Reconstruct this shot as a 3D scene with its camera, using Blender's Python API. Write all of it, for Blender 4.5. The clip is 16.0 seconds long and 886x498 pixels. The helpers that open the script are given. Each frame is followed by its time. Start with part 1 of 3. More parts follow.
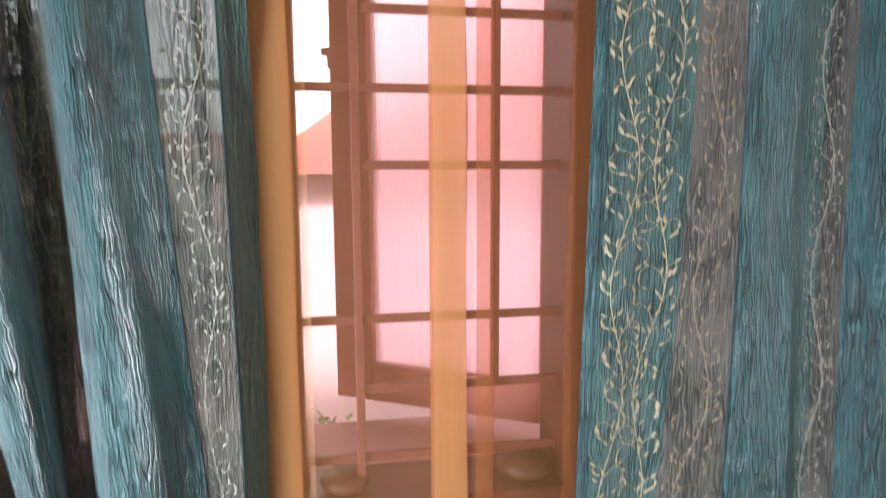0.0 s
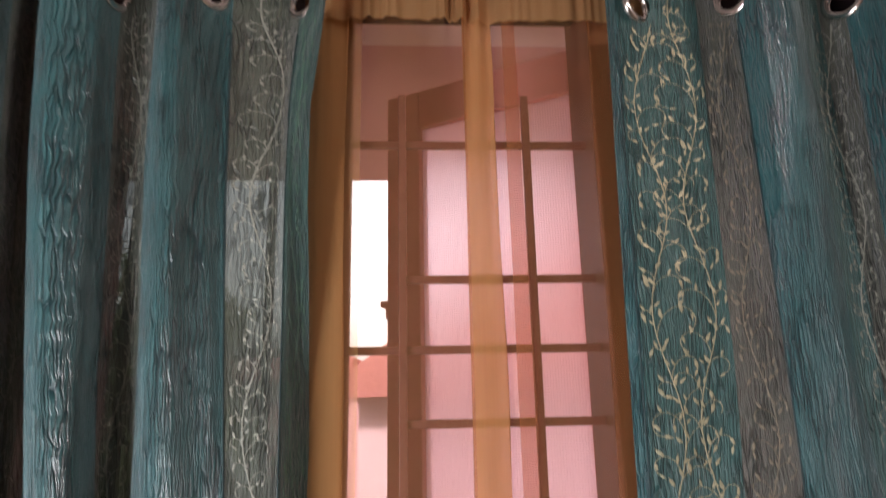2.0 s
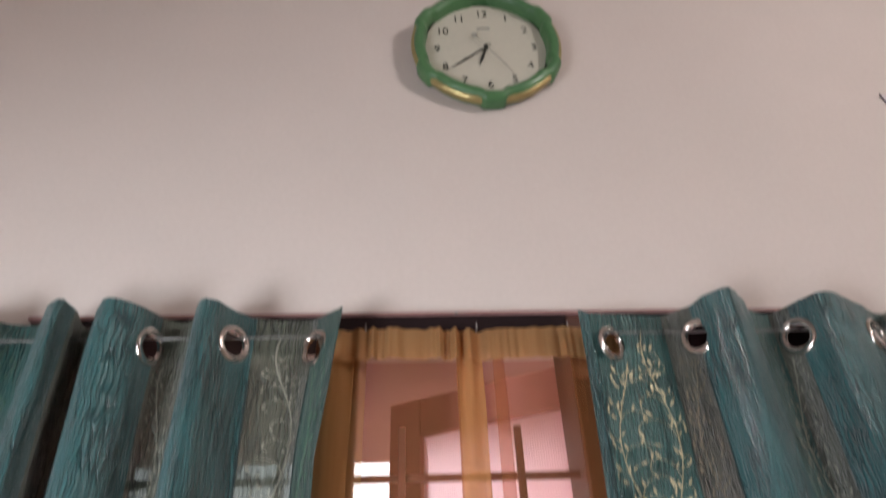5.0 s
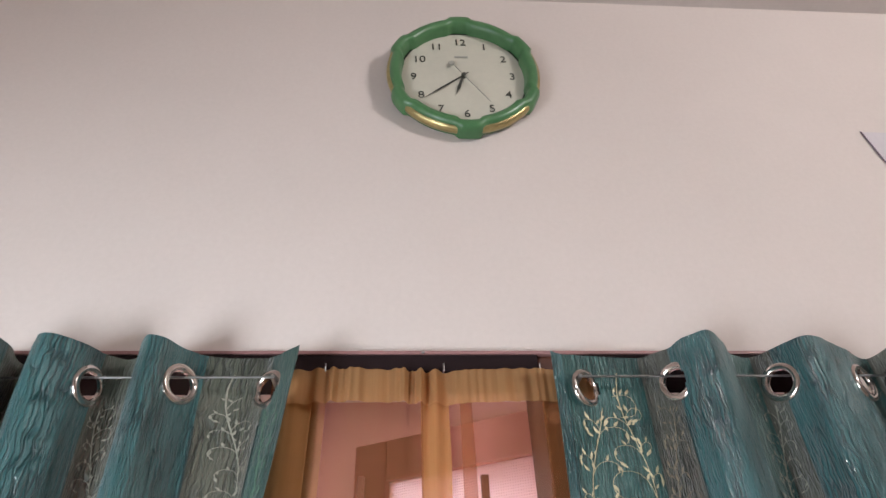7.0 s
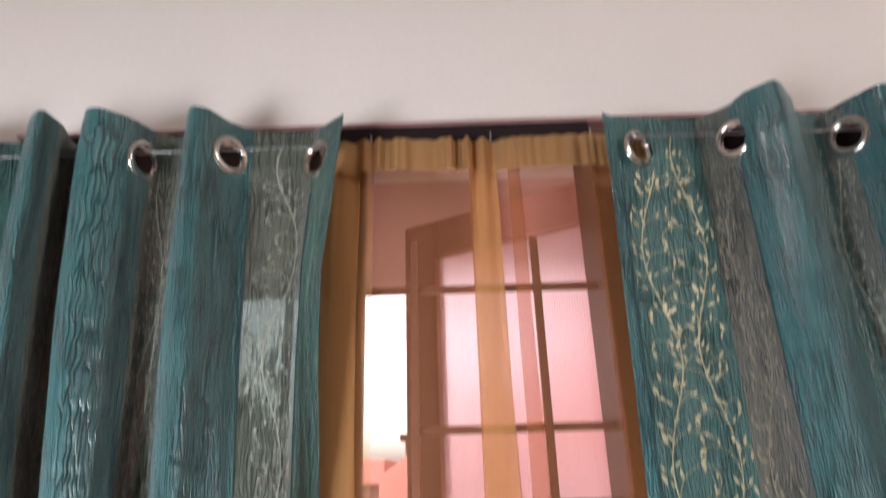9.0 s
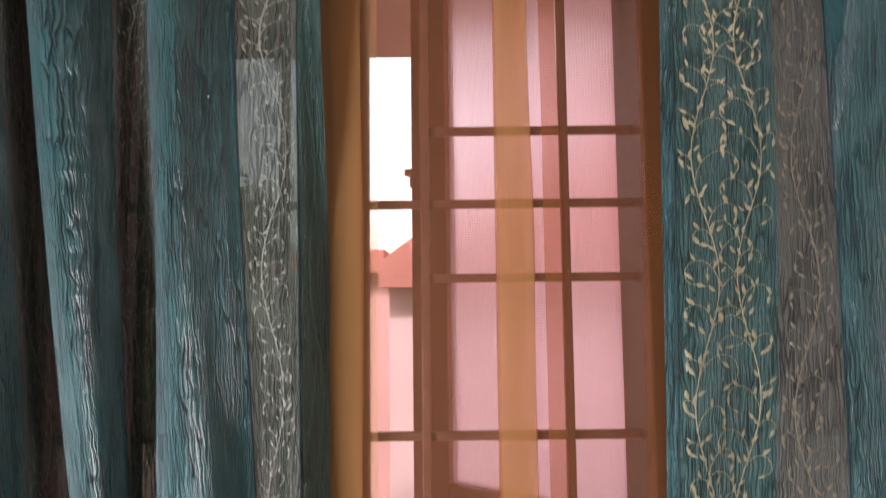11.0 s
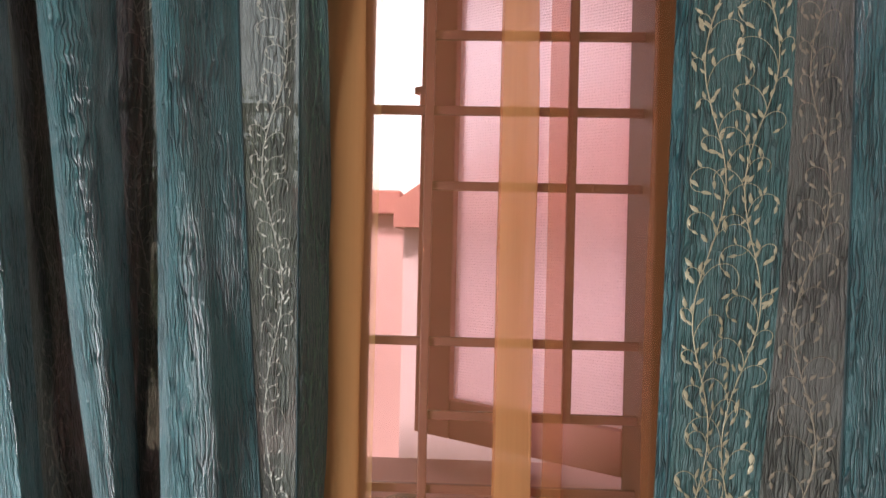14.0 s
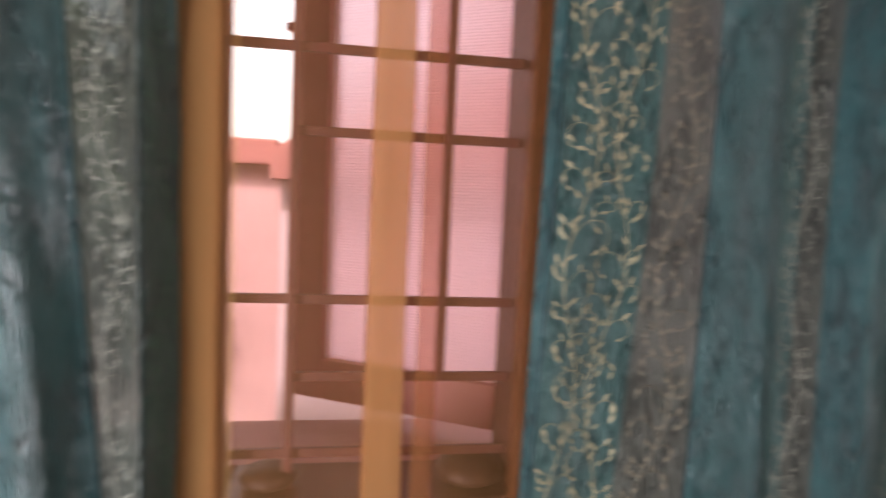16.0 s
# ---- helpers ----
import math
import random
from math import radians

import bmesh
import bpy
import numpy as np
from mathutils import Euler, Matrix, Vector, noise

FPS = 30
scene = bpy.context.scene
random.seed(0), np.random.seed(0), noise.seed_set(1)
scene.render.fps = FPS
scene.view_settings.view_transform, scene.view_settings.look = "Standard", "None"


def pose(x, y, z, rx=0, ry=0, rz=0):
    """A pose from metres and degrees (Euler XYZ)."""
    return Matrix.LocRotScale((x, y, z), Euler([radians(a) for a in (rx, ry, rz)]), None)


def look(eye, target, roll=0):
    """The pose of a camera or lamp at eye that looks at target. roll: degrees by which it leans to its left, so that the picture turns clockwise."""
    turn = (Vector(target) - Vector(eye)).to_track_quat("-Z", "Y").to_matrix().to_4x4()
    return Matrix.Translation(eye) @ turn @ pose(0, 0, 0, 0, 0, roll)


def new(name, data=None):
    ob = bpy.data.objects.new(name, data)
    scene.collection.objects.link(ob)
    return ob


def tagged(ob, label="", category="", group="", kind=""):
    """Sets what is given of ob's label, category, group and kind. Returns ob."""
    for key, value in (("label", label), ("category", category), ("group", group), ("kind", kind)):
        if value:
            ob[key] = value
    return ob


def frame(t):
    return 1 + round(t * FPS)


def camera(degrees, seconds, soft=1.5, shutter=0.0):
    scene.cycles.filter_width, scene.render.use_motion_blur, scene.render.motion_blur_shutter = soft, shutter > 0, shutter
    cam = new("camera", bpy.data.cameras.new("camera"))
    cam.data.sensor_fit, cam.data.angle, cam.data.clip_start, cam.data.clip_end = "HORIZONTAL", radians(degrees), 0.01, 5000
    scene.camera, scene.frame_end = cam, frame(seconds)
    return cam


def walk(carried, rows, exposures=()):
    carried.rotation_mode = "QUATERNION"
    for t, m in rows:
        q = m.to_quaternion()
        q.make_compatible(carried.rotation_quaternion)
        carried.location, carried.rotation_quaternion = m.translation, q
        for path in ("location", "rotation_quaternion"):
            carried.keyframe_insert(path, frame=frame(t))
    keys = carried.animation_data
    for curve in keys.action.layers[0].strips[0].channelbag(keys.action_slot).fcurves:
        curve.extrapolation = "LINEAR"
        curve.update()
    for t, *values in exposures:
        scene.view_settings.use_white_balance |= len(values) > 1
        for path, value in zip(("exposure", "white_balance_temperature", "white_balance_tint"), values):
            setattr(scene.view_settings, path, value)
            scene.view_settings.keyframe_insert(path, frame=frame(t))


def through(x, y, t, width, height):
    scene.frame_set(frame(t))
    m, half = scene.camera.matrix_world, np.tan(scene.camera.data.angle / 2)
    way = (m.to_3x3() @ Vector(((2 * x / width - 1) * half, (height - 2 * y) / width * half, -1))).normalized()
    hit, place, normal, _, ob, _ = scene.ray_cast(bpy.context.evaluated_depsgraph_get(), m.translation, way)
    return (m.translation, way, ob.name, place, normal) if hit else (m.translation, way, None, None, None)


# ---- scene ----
cam = camera(72.9, 16.0, shutter=0.7)
# seconds, eye, target, roll
PATH = [
    (0, (0.01, -0.762, 1.491), (0.344, 1.197, 1.262), -0.3),
    (0.5, (0.026, -0.768, 1.502), (0.281, 1.215, 1.453), -0.8),
    (1, (0.025, -0.777, 1.522), (0.198, 1.207, 1.709), -1.0),
    (1.5, (0.036, -0.786, 1.549), (0.192, 1.183, 1.864), -1.8),
    (2, (0.043, -0.811, 1.561), (0.15, 1.135, 2.009), -1.1),
    (2.5, (0.045, -0.836, 1.582), (0.129, 1.078, 2.155), -0.9),
    (3, (0.055, -0.846, 1.602), (0.15, 1.037, 2.269), -2.3),
    (3.5, (0.064, -0.841, 1.598), (0.123, 1.037, 2.283), -1.1),
    (4, (0.066, -0.855, 1.609), (0.153, 1.001, 2.349), -1.1),
    (4.5, (0.072, -0.892, 1.644), (0.169, 0.898, 2.531), -1.5),
    (5, (0.059, -0.936, 1.684), (0.143, 0.711, 2.815), -2.1),
    (5.2, (0.076, -0.954, 1.71), (0.147, 0.681, 2.86), -1.7),
    (7.3, (0.096, -0.899, 1.73), (0.232, 0.692, 2.935), -2.4),
    (7.5, (0.097, -0.899, 1.735), (0.234, 0.712, 2.912), -2.6),
    (8, (0.086, -0.906, 1.69), (0.177, 0.736, 2.828), -2.3),
    (8.5, (0.075, -0.882, 1.682), (0.128, 0.874, 2.638), -2.7),
    (9, (0.08, -0.844, 1.659), (0.075, 1.031, 2.353), -1.8),
    (9.5, (0.061, -0.823, 1.63), (0.066, 1.129, 2.066), -1.7),
    (10, (0.046, -0.801, 1.604), (0.109, 1.184, 1.841), -1.7),
    (10.2, (0.045, -0.791, 1.579), (0.082, 1.197, 1.796), -1.9),
    (12.3, (0.078, -0.752, 1.428), (0.037, 1.247, 1.432), 0.7),
    (12.5, (0.075, -0.752, 1.426), (0.027, 1.247, 1.415), 0.8),
    (13, (0.077, -0.752, 1.425), (0.028, 1.247, 1.4), 0.8),
    (13.5, (0.079, -0.752, 1.428), (0.017, 1.247, 1.384), 1.2),
    (14, (0.079, -0.756, 1.429), (0.013, 1.243, 1.422), 1.3),
    (14.5, (0.082, -0.757, 1.426), (0.038, 1.243, 1.42), 1.4),
    (15, (0.083, -0.755, 1.419), (0.038, 1.244, 1.371), 1.5),
    (15.5, (0.083, -0.739, 1.413), (0.069, 1.257, 1.288), 1.9),
    (16, (0.096, -0.714, 1.425), (0.415, 1.256, 1.284), 2.5),
]
EXPOSURES = [(0.0, 2.28, 6400, 16), (0.5, 2.1, 6550, 16), (1.0, 1.66, 6550, 15), (2.0, 1.62, 6700, 17), (3.5, 1.68, 6800, 17), (5.0, 1.8, 6550, 12),
             (7.5, 2.12, 6300, 9), (9.0, 2.06, 6350, 9), (9.5, 2.05, 6400, 10), (10.0, 1.64, 6550, 14), (12.5, 1.52, 6650, 16), (15.0, 1.62, 6650, 16), (16.0, 1.6, 6700, 17)]
walk(cam, [(t, look(eye, target, roll)) for t, eye, target, roll in PATH], EXPOSURES)
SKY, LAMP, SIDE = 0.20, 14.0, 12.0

# ---- world, sun, lamps ----
world = bpy.data.worlds.new("sky")
scene.world = world
world.use_nodes = True
wn, wl = world.node_tree.nodes, world.node_tree.links
sky = wn.new("ShaderNodeTexSky")
sky.sky_type = "NISHITA"
sky.sun_disc = False
sky.sun_elevation, sky.sun_rotation = radians(48), radians(200)
sky.air_density, sky.dust_density = 1.6, 4.0
wn["Background"].inputs["Strength"].default_value = SKY
pale = wn.new("ShaderNodeHueSaturation")
pale.inputs["Saturation"].default_value = 0.25
wl.new(sky.outputs["Color"], pale.inputs["Color"])
wl.new(pale.outputs["Color"], wn["Background"].inputs["Color"])

sun = new("sun", bpy.data.lights.new("sun", "SUN"))
sun.data.energy, sun.data.angle, sun.data.color = 2.2, radians(4), (1.0, 0.97, 0.95)
sun.matrix_world = look((-2.0, -6.0, 9.0), (0, 0, 0))

ROOM = (-1.5, 3.2, -5.2, 0.0, 3.275)  # x0, x1, y0, y1, height
TUBE = (2.6, -2.5, 3.20)
tube_lamp = new("tube_glow", bpy.data.lights.new("tube_glow", "AREA"))
tube_lamp.data.shape, tube_lamp.data.size, tube_lamp.data.size_y = "RECTANGLE", 0.5, 0.10
tube_lamp.data.energy, tube_lamp.data.color = LAMP, (1.0, 0.94, 0.90)
# Added lamp at an unseen wall opening, aimed to brighten the left curtain.
side_light = new("side_fill_lamp", bpy.data.lights.new("side_fill_lamp", "AREA"))
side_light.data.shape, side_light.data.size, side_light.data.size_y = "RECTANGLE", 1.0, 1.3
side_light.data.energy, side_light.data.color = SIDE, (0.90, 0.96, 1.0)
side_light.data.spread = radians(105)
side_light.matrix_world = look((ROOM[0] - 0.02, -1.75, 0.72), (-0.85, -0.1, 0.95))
tube_lamp.matrix_world = look((TUBE[0], TUBE[1], TUBE[2] - 0.07), (0.35, 0.0, 2.85))


# ---- materials ----
def material(name):
    m = bpy.data.materials.new(name)
    m.use_nodes = True
    m.node_tree.nodes.clear()
    return m, m.node_tree.nodes, m.node_tree.links


def node(nodes, kind, **values):
    n = nodes.new(kind)
    for key, value in values.items():
        n.inputs[key.replace("_", " ")].default_value = value
    return n


def coords(nodes, links, scale, source="Object"):
    tc = nodes.new("ShaderNodeTexCoord")
    mp = nodes.new("ShaderNodeMapping")
    mp.inputs["Scale"].default_value = scale
    links.new(tc.outputs[source], mp.inputs["Vector"])
    return mp.outputs["Vector"]


def ramp(nodes, links, fac, stops):
    r = nodes.new("ShaderNodeValToRGB")
    while len(r.color_ramp.elements) < len(stops):
        r.color_ramp.elements.new(0.5)
    for e, (p, c) in zip(r.color_ramp.elements, stops):
        e.position, e.color = p, (*c, 1)
    links.new(fac, r.inputs["Fac"])
    return r.outputs["Color"]


def surface(name, dark, light, scale=(8, 8, 8), rough=0.6, metal=0.0, bump=0.15, fine=60.0, depth=0.002, spec=0.5):
    """A surface whose colour wanders between two tones at two scales, with a fine relief."""
    m, n, l = material(name)
    vec = coords(n, l, scale)
    big = node(n, "ShaderNodeTexNoise", Scale=1.0, Detail=4.0, Roughness=0.6)
    small = node(n, "ShaderNodeTexNoise", Scale=fine / max(scale), Detail=3.0, Roughness=0.6)
    l.new(vec, big.inputs["Vector"])
    l.new(vec, small.inputs["Vector"])
    mixed = n.new("ShaderNodeMath")
    mixed.operation = "MULTIPLY_ADD"
    mixed.inputs[1].default_value = 0.35
    l.new(small.outputs["Fac"], mixed.inputs[0])
    half = n.new("ShaderNodeMath")
    half.operation = "MULTIPLY"
    half.inputs[1].default_value = 0.65
    l.new(big.outputs["Fac"], half.inputs[0])
    l.new(half.outputs[0], mixed.inputs[2])
    col = ramp(n, l, mixed.outputs[0], [(0.32, dark), (0.68, light)])
    bsdf = node(n, "ShaderNodeBsdfPrincipled", Roughness=rough, Metallic=metal)
    bsdf.inputs["Specular IOR Level"].default_value = spec
    l.new(col, bsdf.inputs["Base Color"])
    bp = node(n, "ShaderNodeBump", Strength=bump, Distance=depth)
    l.new(small.outputs["Fac"], bp.inputs["Height"])
    l.new(bp.outputs["Normal"], bsdf.inputs["Normal"])
    out = n.new("ShaderNodeOutputMaterial")
    l.new(bsdf.outputs[0], out.inputs["Surface"])
    return m


def crushed_cloth(name, dark, light, gloss, through, see, crease=1.0, sheen=0.3, fine=1.0):
    """Crushed curtain cloth: thin wandering creases down its length, fine crinkles between, satin gloss, some light coming through."""
    m, n, l = material(name)

    def math_node(kind, a, b):
        k = n.new("ShaderNodeMath")
        k.operation = kind
        for i, v in enumerate((a, b)):
            if isinstance(v, (int, float)):
                k.inputs[i].default_value = v
            else:
                l.new(v, k.inputs[i])
        return k.outputs[0]

    def mapped(source, scale):
        mp = n.new("ShaderNodeMapping")
        mp.inputs["Scale"].default_value = scale
        l.new(source, mp.inputs["Vector"])
        return mp.outputs["Vector"]

    def smooth(value, a, b, lo=0.0, hi=1.0):
        r = n.new("ShaderNodeMapRange")
        r.interpolation_type = "SMOOTHSTEP"
        for key, v in zip(("From Min", "From Max", "To Min", "To Max"), (a, b, lo, hi)):
            r.inputs[key].default_value = v
        l.new(value, r.inputs["Value"])
        return r.outputs["Result"]

    vec = coords(n, l, (1.0, 1.0, 1.0), "UV")
    wave = node(n, "ShaderNodeTexNoise", Scale=40.0, Detail=2.0, Roughness=0.55)
    l.new(vec, wave.inputs["Vector"])
    bend = n.new("ShaderNodeVectorMath")
    bend.operation = "MULTIPLY_ADD"
    bend.inputs[1].default_value = (0.0068, 0.022, 0.0)
    l.new(wave.outputs["Color"], bend.inputs[0])
    l.new(vec, bend.inputs[2])
    warped = bend.outputs[0]
    cells = node(n, "ShaderNodeTexVoronoi", Scale=1.0)
    cells.feature = "DISTANCE_TO_EDGE"
    l.new(mapped(warped, (225.0 * fine, 15.0 * fine, 1.0)), cells.inputs["Vector"])
    crinkle = node(n, "ShaderNodeTexNoise", Scale=1.0, Detail=3.0, Roughness=0.6, Distortion=0.3)
    l.new(mapped(warped, (470.0 * fine, 34.0, 1.0)), crinkle.inputs["Vector"])
    patch = node(n, "ShaderNodeTexNoise", Scale=1.0, Detail=3.0)
    l.new(mapped(vec, (26.0, 9.0, 1.0)), patch.inputs["Vector"])
    weave = node(n, "ShaderNodeTexNoise", Scale=1.0, Detail=1.0)
    l.new(mapped(vec, (1500.0, 900.0, 1.0)), weave.inputs["Vector"])
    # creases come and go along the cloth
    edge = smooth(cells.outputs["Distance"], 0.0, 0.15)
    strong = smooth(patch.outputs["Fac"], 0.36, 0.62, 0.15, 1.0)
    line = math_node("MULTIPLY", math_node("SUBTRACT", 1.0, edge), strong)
    # shade painted into colour: hollows of crinkles and creases go darker, matching the bump
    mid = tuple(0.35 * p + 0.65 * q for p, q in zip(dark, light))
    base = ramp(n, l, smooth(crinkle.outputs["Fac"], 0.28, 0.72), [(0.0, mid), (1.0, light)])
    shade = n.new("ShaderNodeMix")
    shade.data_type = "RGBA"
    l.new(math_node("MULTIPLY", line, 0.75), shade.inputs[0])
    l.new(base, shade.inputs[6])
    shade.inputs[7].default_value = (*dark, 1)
    rise = math_node("ADD", math_node("MULTIPLY", line, -1.0), math_node("MULTIPLY", crinkle.outputs["Fac"], 0.85))
    bp = node(n, "ShaderNodeBump", Strength=crease, Distance=0.0052)
    l.new(rise, bp.inputs["Height"])
    bp2 = node(n, "ShaderNodeBump", Strength=0.15, Distance=0.0005)
    l.new(weave.outputs["Fac"], bp2.inputs["Height"])
    l.new(bp.outputs["Normal"], bp2.inputs["Normal"])
    bsdf = node(n, "ShaderNodeBsdfPrincipled", Roughness=gloss)
    bsdf.inputs["Specular IOR Level"].default_value = 0.9
    bsdf.inputs["Sheen Weight"].default_value = sheen
    bsdf.inputs["Sheen Roughness"].default_value = 0.4
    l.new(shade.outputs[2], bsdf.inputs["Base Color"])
    l.new(bp2.outputs["Normal"], bsdf.inputs["Normal"])
    trans = n.new("ShaderNodeBsdfTranslucent")
    l.new(shade.outputs[2], trans.inputs["Color"])
    mix = n.new("ShaderNodeMixShader")
    mix.inputs[0].default_value = through
    l.new(bsdf.outputs[0], mix.inputs[1])
    l.new(trans.outputs[0], mix.inputs[2])
    last = mix
    if see > 0:
        clear = n.new("ShaderNodeBsdfTransparent")
        clear.inputs["Color"].default_value = (0.86, 0.92, 0.90, 1)
        last = n.new("ShaderNodeMixShader")
        l.new(math_node("MULTIPLY", math_node("SUBTRACT", 1.0, line), math_node("MULTIPLY", smooth(crinkle.outputs["Fac"], 0.3, 0.7, 0.5, 1.0), see)), last.inputs[0])
        l.new(mix.outputs[0], last.inputs[1])
        l.new(clear.outputs[0], last.inputs[2])
    out = n.new("ShaderNodeOutputMaterial")
    l.new(last.outputs[0], out.inputs["Surface"])
    return m


def voile(name, tint, cloth, cover):
    """Fine see-through voile: clear between the threads, the threads themselves matt."""
    m, n, l = material(name)
    vec = coords(n, l, (260.0, 6.0, 1.0), "UV")
    threads = node(n, "ShaderNodeTexNoise", Scale=1.0, Detail=2.0)
    l.new(vec, threads.inputs["Vector"])
    clear = n.new("ShaderNodeBsdfTransparent")
    clear.inputs["Color"].default_value = (*tint, 1)
    diff = node(n, "ShaderNodeBsdfDiffuse")
    diff.inputs["Color"].default_value = (*cloth, 1)
    trans = n.new("ShaderNodeBsdfTranslucent")
    trans.inputs["Color"].default_value = (0.64, 0.42, 0.19, 1)
    body = n.new("ShaderNodeMixShader")
    body.inputs[0].default_value = 0.36
    l.new(diff.outputs[0], body.inputs[1])
    l.new(trans.outputs[0], body.inputs[2])
    fac = n.new("ShaderNodeMapRange")
    fac.inputs["To Min"].default_value, fac.inputs["To Max"].default_value = cover * 0.93, cover * 1.07
    l.new(threads.outputs["Fac"], fac.inputs["Value"])
    mix = n.new("ShaderNodeMixShader")
    l.new(fac.outputs[0], mix.inputs[0])
    l.new(clear.outputs[0], mix.inputs[1])
    l.new(body.outputs[0], mix.inputs[2])
    out = n.new("ShaderNodeOutputMaterial")
    l.new(mix.outputs[0], out.inputs["Surface"])
    return m


def pebbled_glass(name):
    m, n, l = material(name)
    vec = coords(n, l, (1, 1, 1))
    bumps = node(n, "ShaderNodeTexVoronoi", Scale=210.0)
    bumps.inputs["Randomness"].default_value = 0.15
    l.new(vec, bumps.inputs["Vector"])
    bp = node(n, "ShaderNodeBump", Strength=0.9, Distance=0.0025)
    l.new(bumps.outputs["Distance"], bp.inputs["Height"])
    glass = node(n, "ShaderNodeBsdfRefraction", Roughness=0.45, IOR=1.25)
    glass.inputs["Color"].default_value = (0.99, 0.90, 0.95, 1)
    l.new(bp.outputs["Normal"], glass.inputs["Normal"])
    trans = n.new("ShaderNodeBsdfTranslucent")
    trans.inputs["Color"].default_value = (0.96, 0.87, 0.92, 1)
    l.new(bp.outputs["Normal"], trans.inputs["Normal"])
    mix = n.new("ShaderNodeMixShader")
    mix.inputs[0].default_value = 0.35
    l.new(glass.outputs[0], mix.inputs[1])
    l.new(trans.outputs[0], mix.inputs[2])
    out = n.new("ShaderNodeOutputMaterial")
    l.new(mix.outputs[0], out.inputs["Surface"])
    return m


def glowing(name, colour, strength):
    m, n, l = material(name)
    e = node(n, "ShaderNodeEmission", Strength=strength)
    e.inputs["Color"].default_value = (*colour, 1)
    out = n.new("ShaderNodeOutputMaterial")
    l.new(e.outputs[0], out.inputs["Surface"])
    return m


WALL = surface("cream_wall_paint", (0.575, 0.505, 0.475), (0.635, 0.56, 0.53), (1.2, 1.2, 1.2), 0.75, bump=0.12, fine=90, depth=0.001)
CEIL = surface("ceiling_paint", (0.60, 0.55, 0.53), (0.66, 0.60, 0.58), (1.5, 1.5, 1.5), 0.8, bump=0.1, fine=90, depth=0.001)
FLOOR = surface("floor_tile", (0.30, 0.26, 0.22), (0.38, 0.33, 0.28), (3, 3, 3), 0.35)
WOOD = surface("brown_painted_wood", (0.060, 0.018, 0.010), (0.095, 0.030, 0.018), (6, 6, 40), 0.45, bump=0.2, fine=140)
# Head colour is near black, far darker than the rest of the frame.
HEAD = surface("near_black_head", (0.010, 0.005, 0.006), (0.018, 0.009, 0.010), (6, 6, 40), 0.8, bump=0.2, fine=140, spec=0.15)
LIP = surface("mauve_edge_strip", (0.24, 0.12, 0.12), (0.31, 0.16, 0.155), (9, 9, 9), 0.5)
CASEMENT = surface("red_brown_window_paint", (0.46, 0.19, 0.17), (0.54, 0.235, 0.215), (6, 6, 30), 0.5, bump=0.2, fine=140)
IRON = surface("dark_painted_iron", (0.13, 0.046, 0.038), (0.19, 0.070, 0.058), (20, 20, 20), 0.5, bump=0.3, fine=300, depth=0.0006)
STEEL = surface("steel_wire", (0.22, 0.22, 0.22), (0.33, 0.33, 0.33), (40, 40, 40), 0.42, 1.0, bump=0.05)
CHROME = surface("chrome", (0.62, 0.56, 0.53), (0.72, 0.66, 0.62), (30, 30, 30), 0.16, 1.0, bump=0.02)
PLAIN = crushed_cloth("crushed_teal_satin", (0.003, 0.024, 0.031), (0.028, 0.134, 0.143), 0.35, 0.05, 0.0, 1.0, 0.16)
# Left edge is the same teal vine cloth, darkened to paint in its shade.
EDGE_SHADED = crushed_cloth("shaded_edge_panel", (0.003, 0.020, 0.017), (0.013, 0.072, 0.058), 0.5, 0.03, 0.0, 0.9, 0.15)
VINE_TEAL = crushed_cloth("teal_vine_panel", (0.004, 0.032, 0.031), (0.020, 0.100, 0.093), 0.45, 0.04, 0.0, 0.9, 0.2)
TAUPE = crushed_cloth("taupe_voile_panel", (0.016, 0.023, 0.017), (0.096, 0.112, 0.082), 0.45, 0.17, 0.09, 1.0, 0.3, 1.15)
# Right-hand copy of the taupe cloth, made to pass less window light.
TAUPE_DENSE = crushed_cloth("dense_taupe_panel", (0.018, 0.023, 0.018), (0.114, 0.120, 0.094), 0.45, 0.18, 0.03, 1.0, 0.3, 1.15)
# Green and silvery stitches are the cream thread, recoloured for panel light and shade.
PALE_THREAD = surface("pale_thread_tone", (0.20, 0.20, 0.165), (0.36, 0.36, 0.30), (300, 300, 300), 0.42, 0.1, bump=0.5, fine=1200, depth=0.0005)
SHADED_THREAD = surface("shaded_thread_tone", (0.060, 0.135, 0.095), (0.115, 0.205, 0.145), (300, 300, 300), 0.45, bump=0.5, fine=1200, depth=0.0005)
THREAD = surface("cream_embroidery_thread", (0.30, 0.27, 0.17), (0.50, 0.45, 0.30), (300, 300, 300), 0.42, 0.3, bump=0.5, fine=1200, depth=0.0005)
TAN_THREAD = surface("tan_embroidery_thread", (0.17, 0.145, 0.105), (0.29, 0.25, 0.18), (300, 300, 300), 0.45, 0.1, bump=0.5, fine=1200, depth=0.0005)
SEAM_THREAD = surface("dark_teal_thread", (0.006, 0.022, 0.024), (0.014, 0.045, 0.048), (300, 300, 300), 0.6, bump=0.5, fine=1200, depth=0.0005)
THREADS = {"green": SHADED_THREAD, "silvery": PALE_THREAD, "gold": THREAD, "tan": TAN_THREAD}
SHEER = voile("orange_voile", (0.93, 0.80, 0.785), (0.58, 0.285, 0.110), 0.19)
# Same voile as a denser, lighter copy, standing in for stacked folds.
SHEER_FOLD = voile("dense_fold_voile", (0.95, 0.81, 0.765), (0.66, 0.375, 0.158), 0.44)
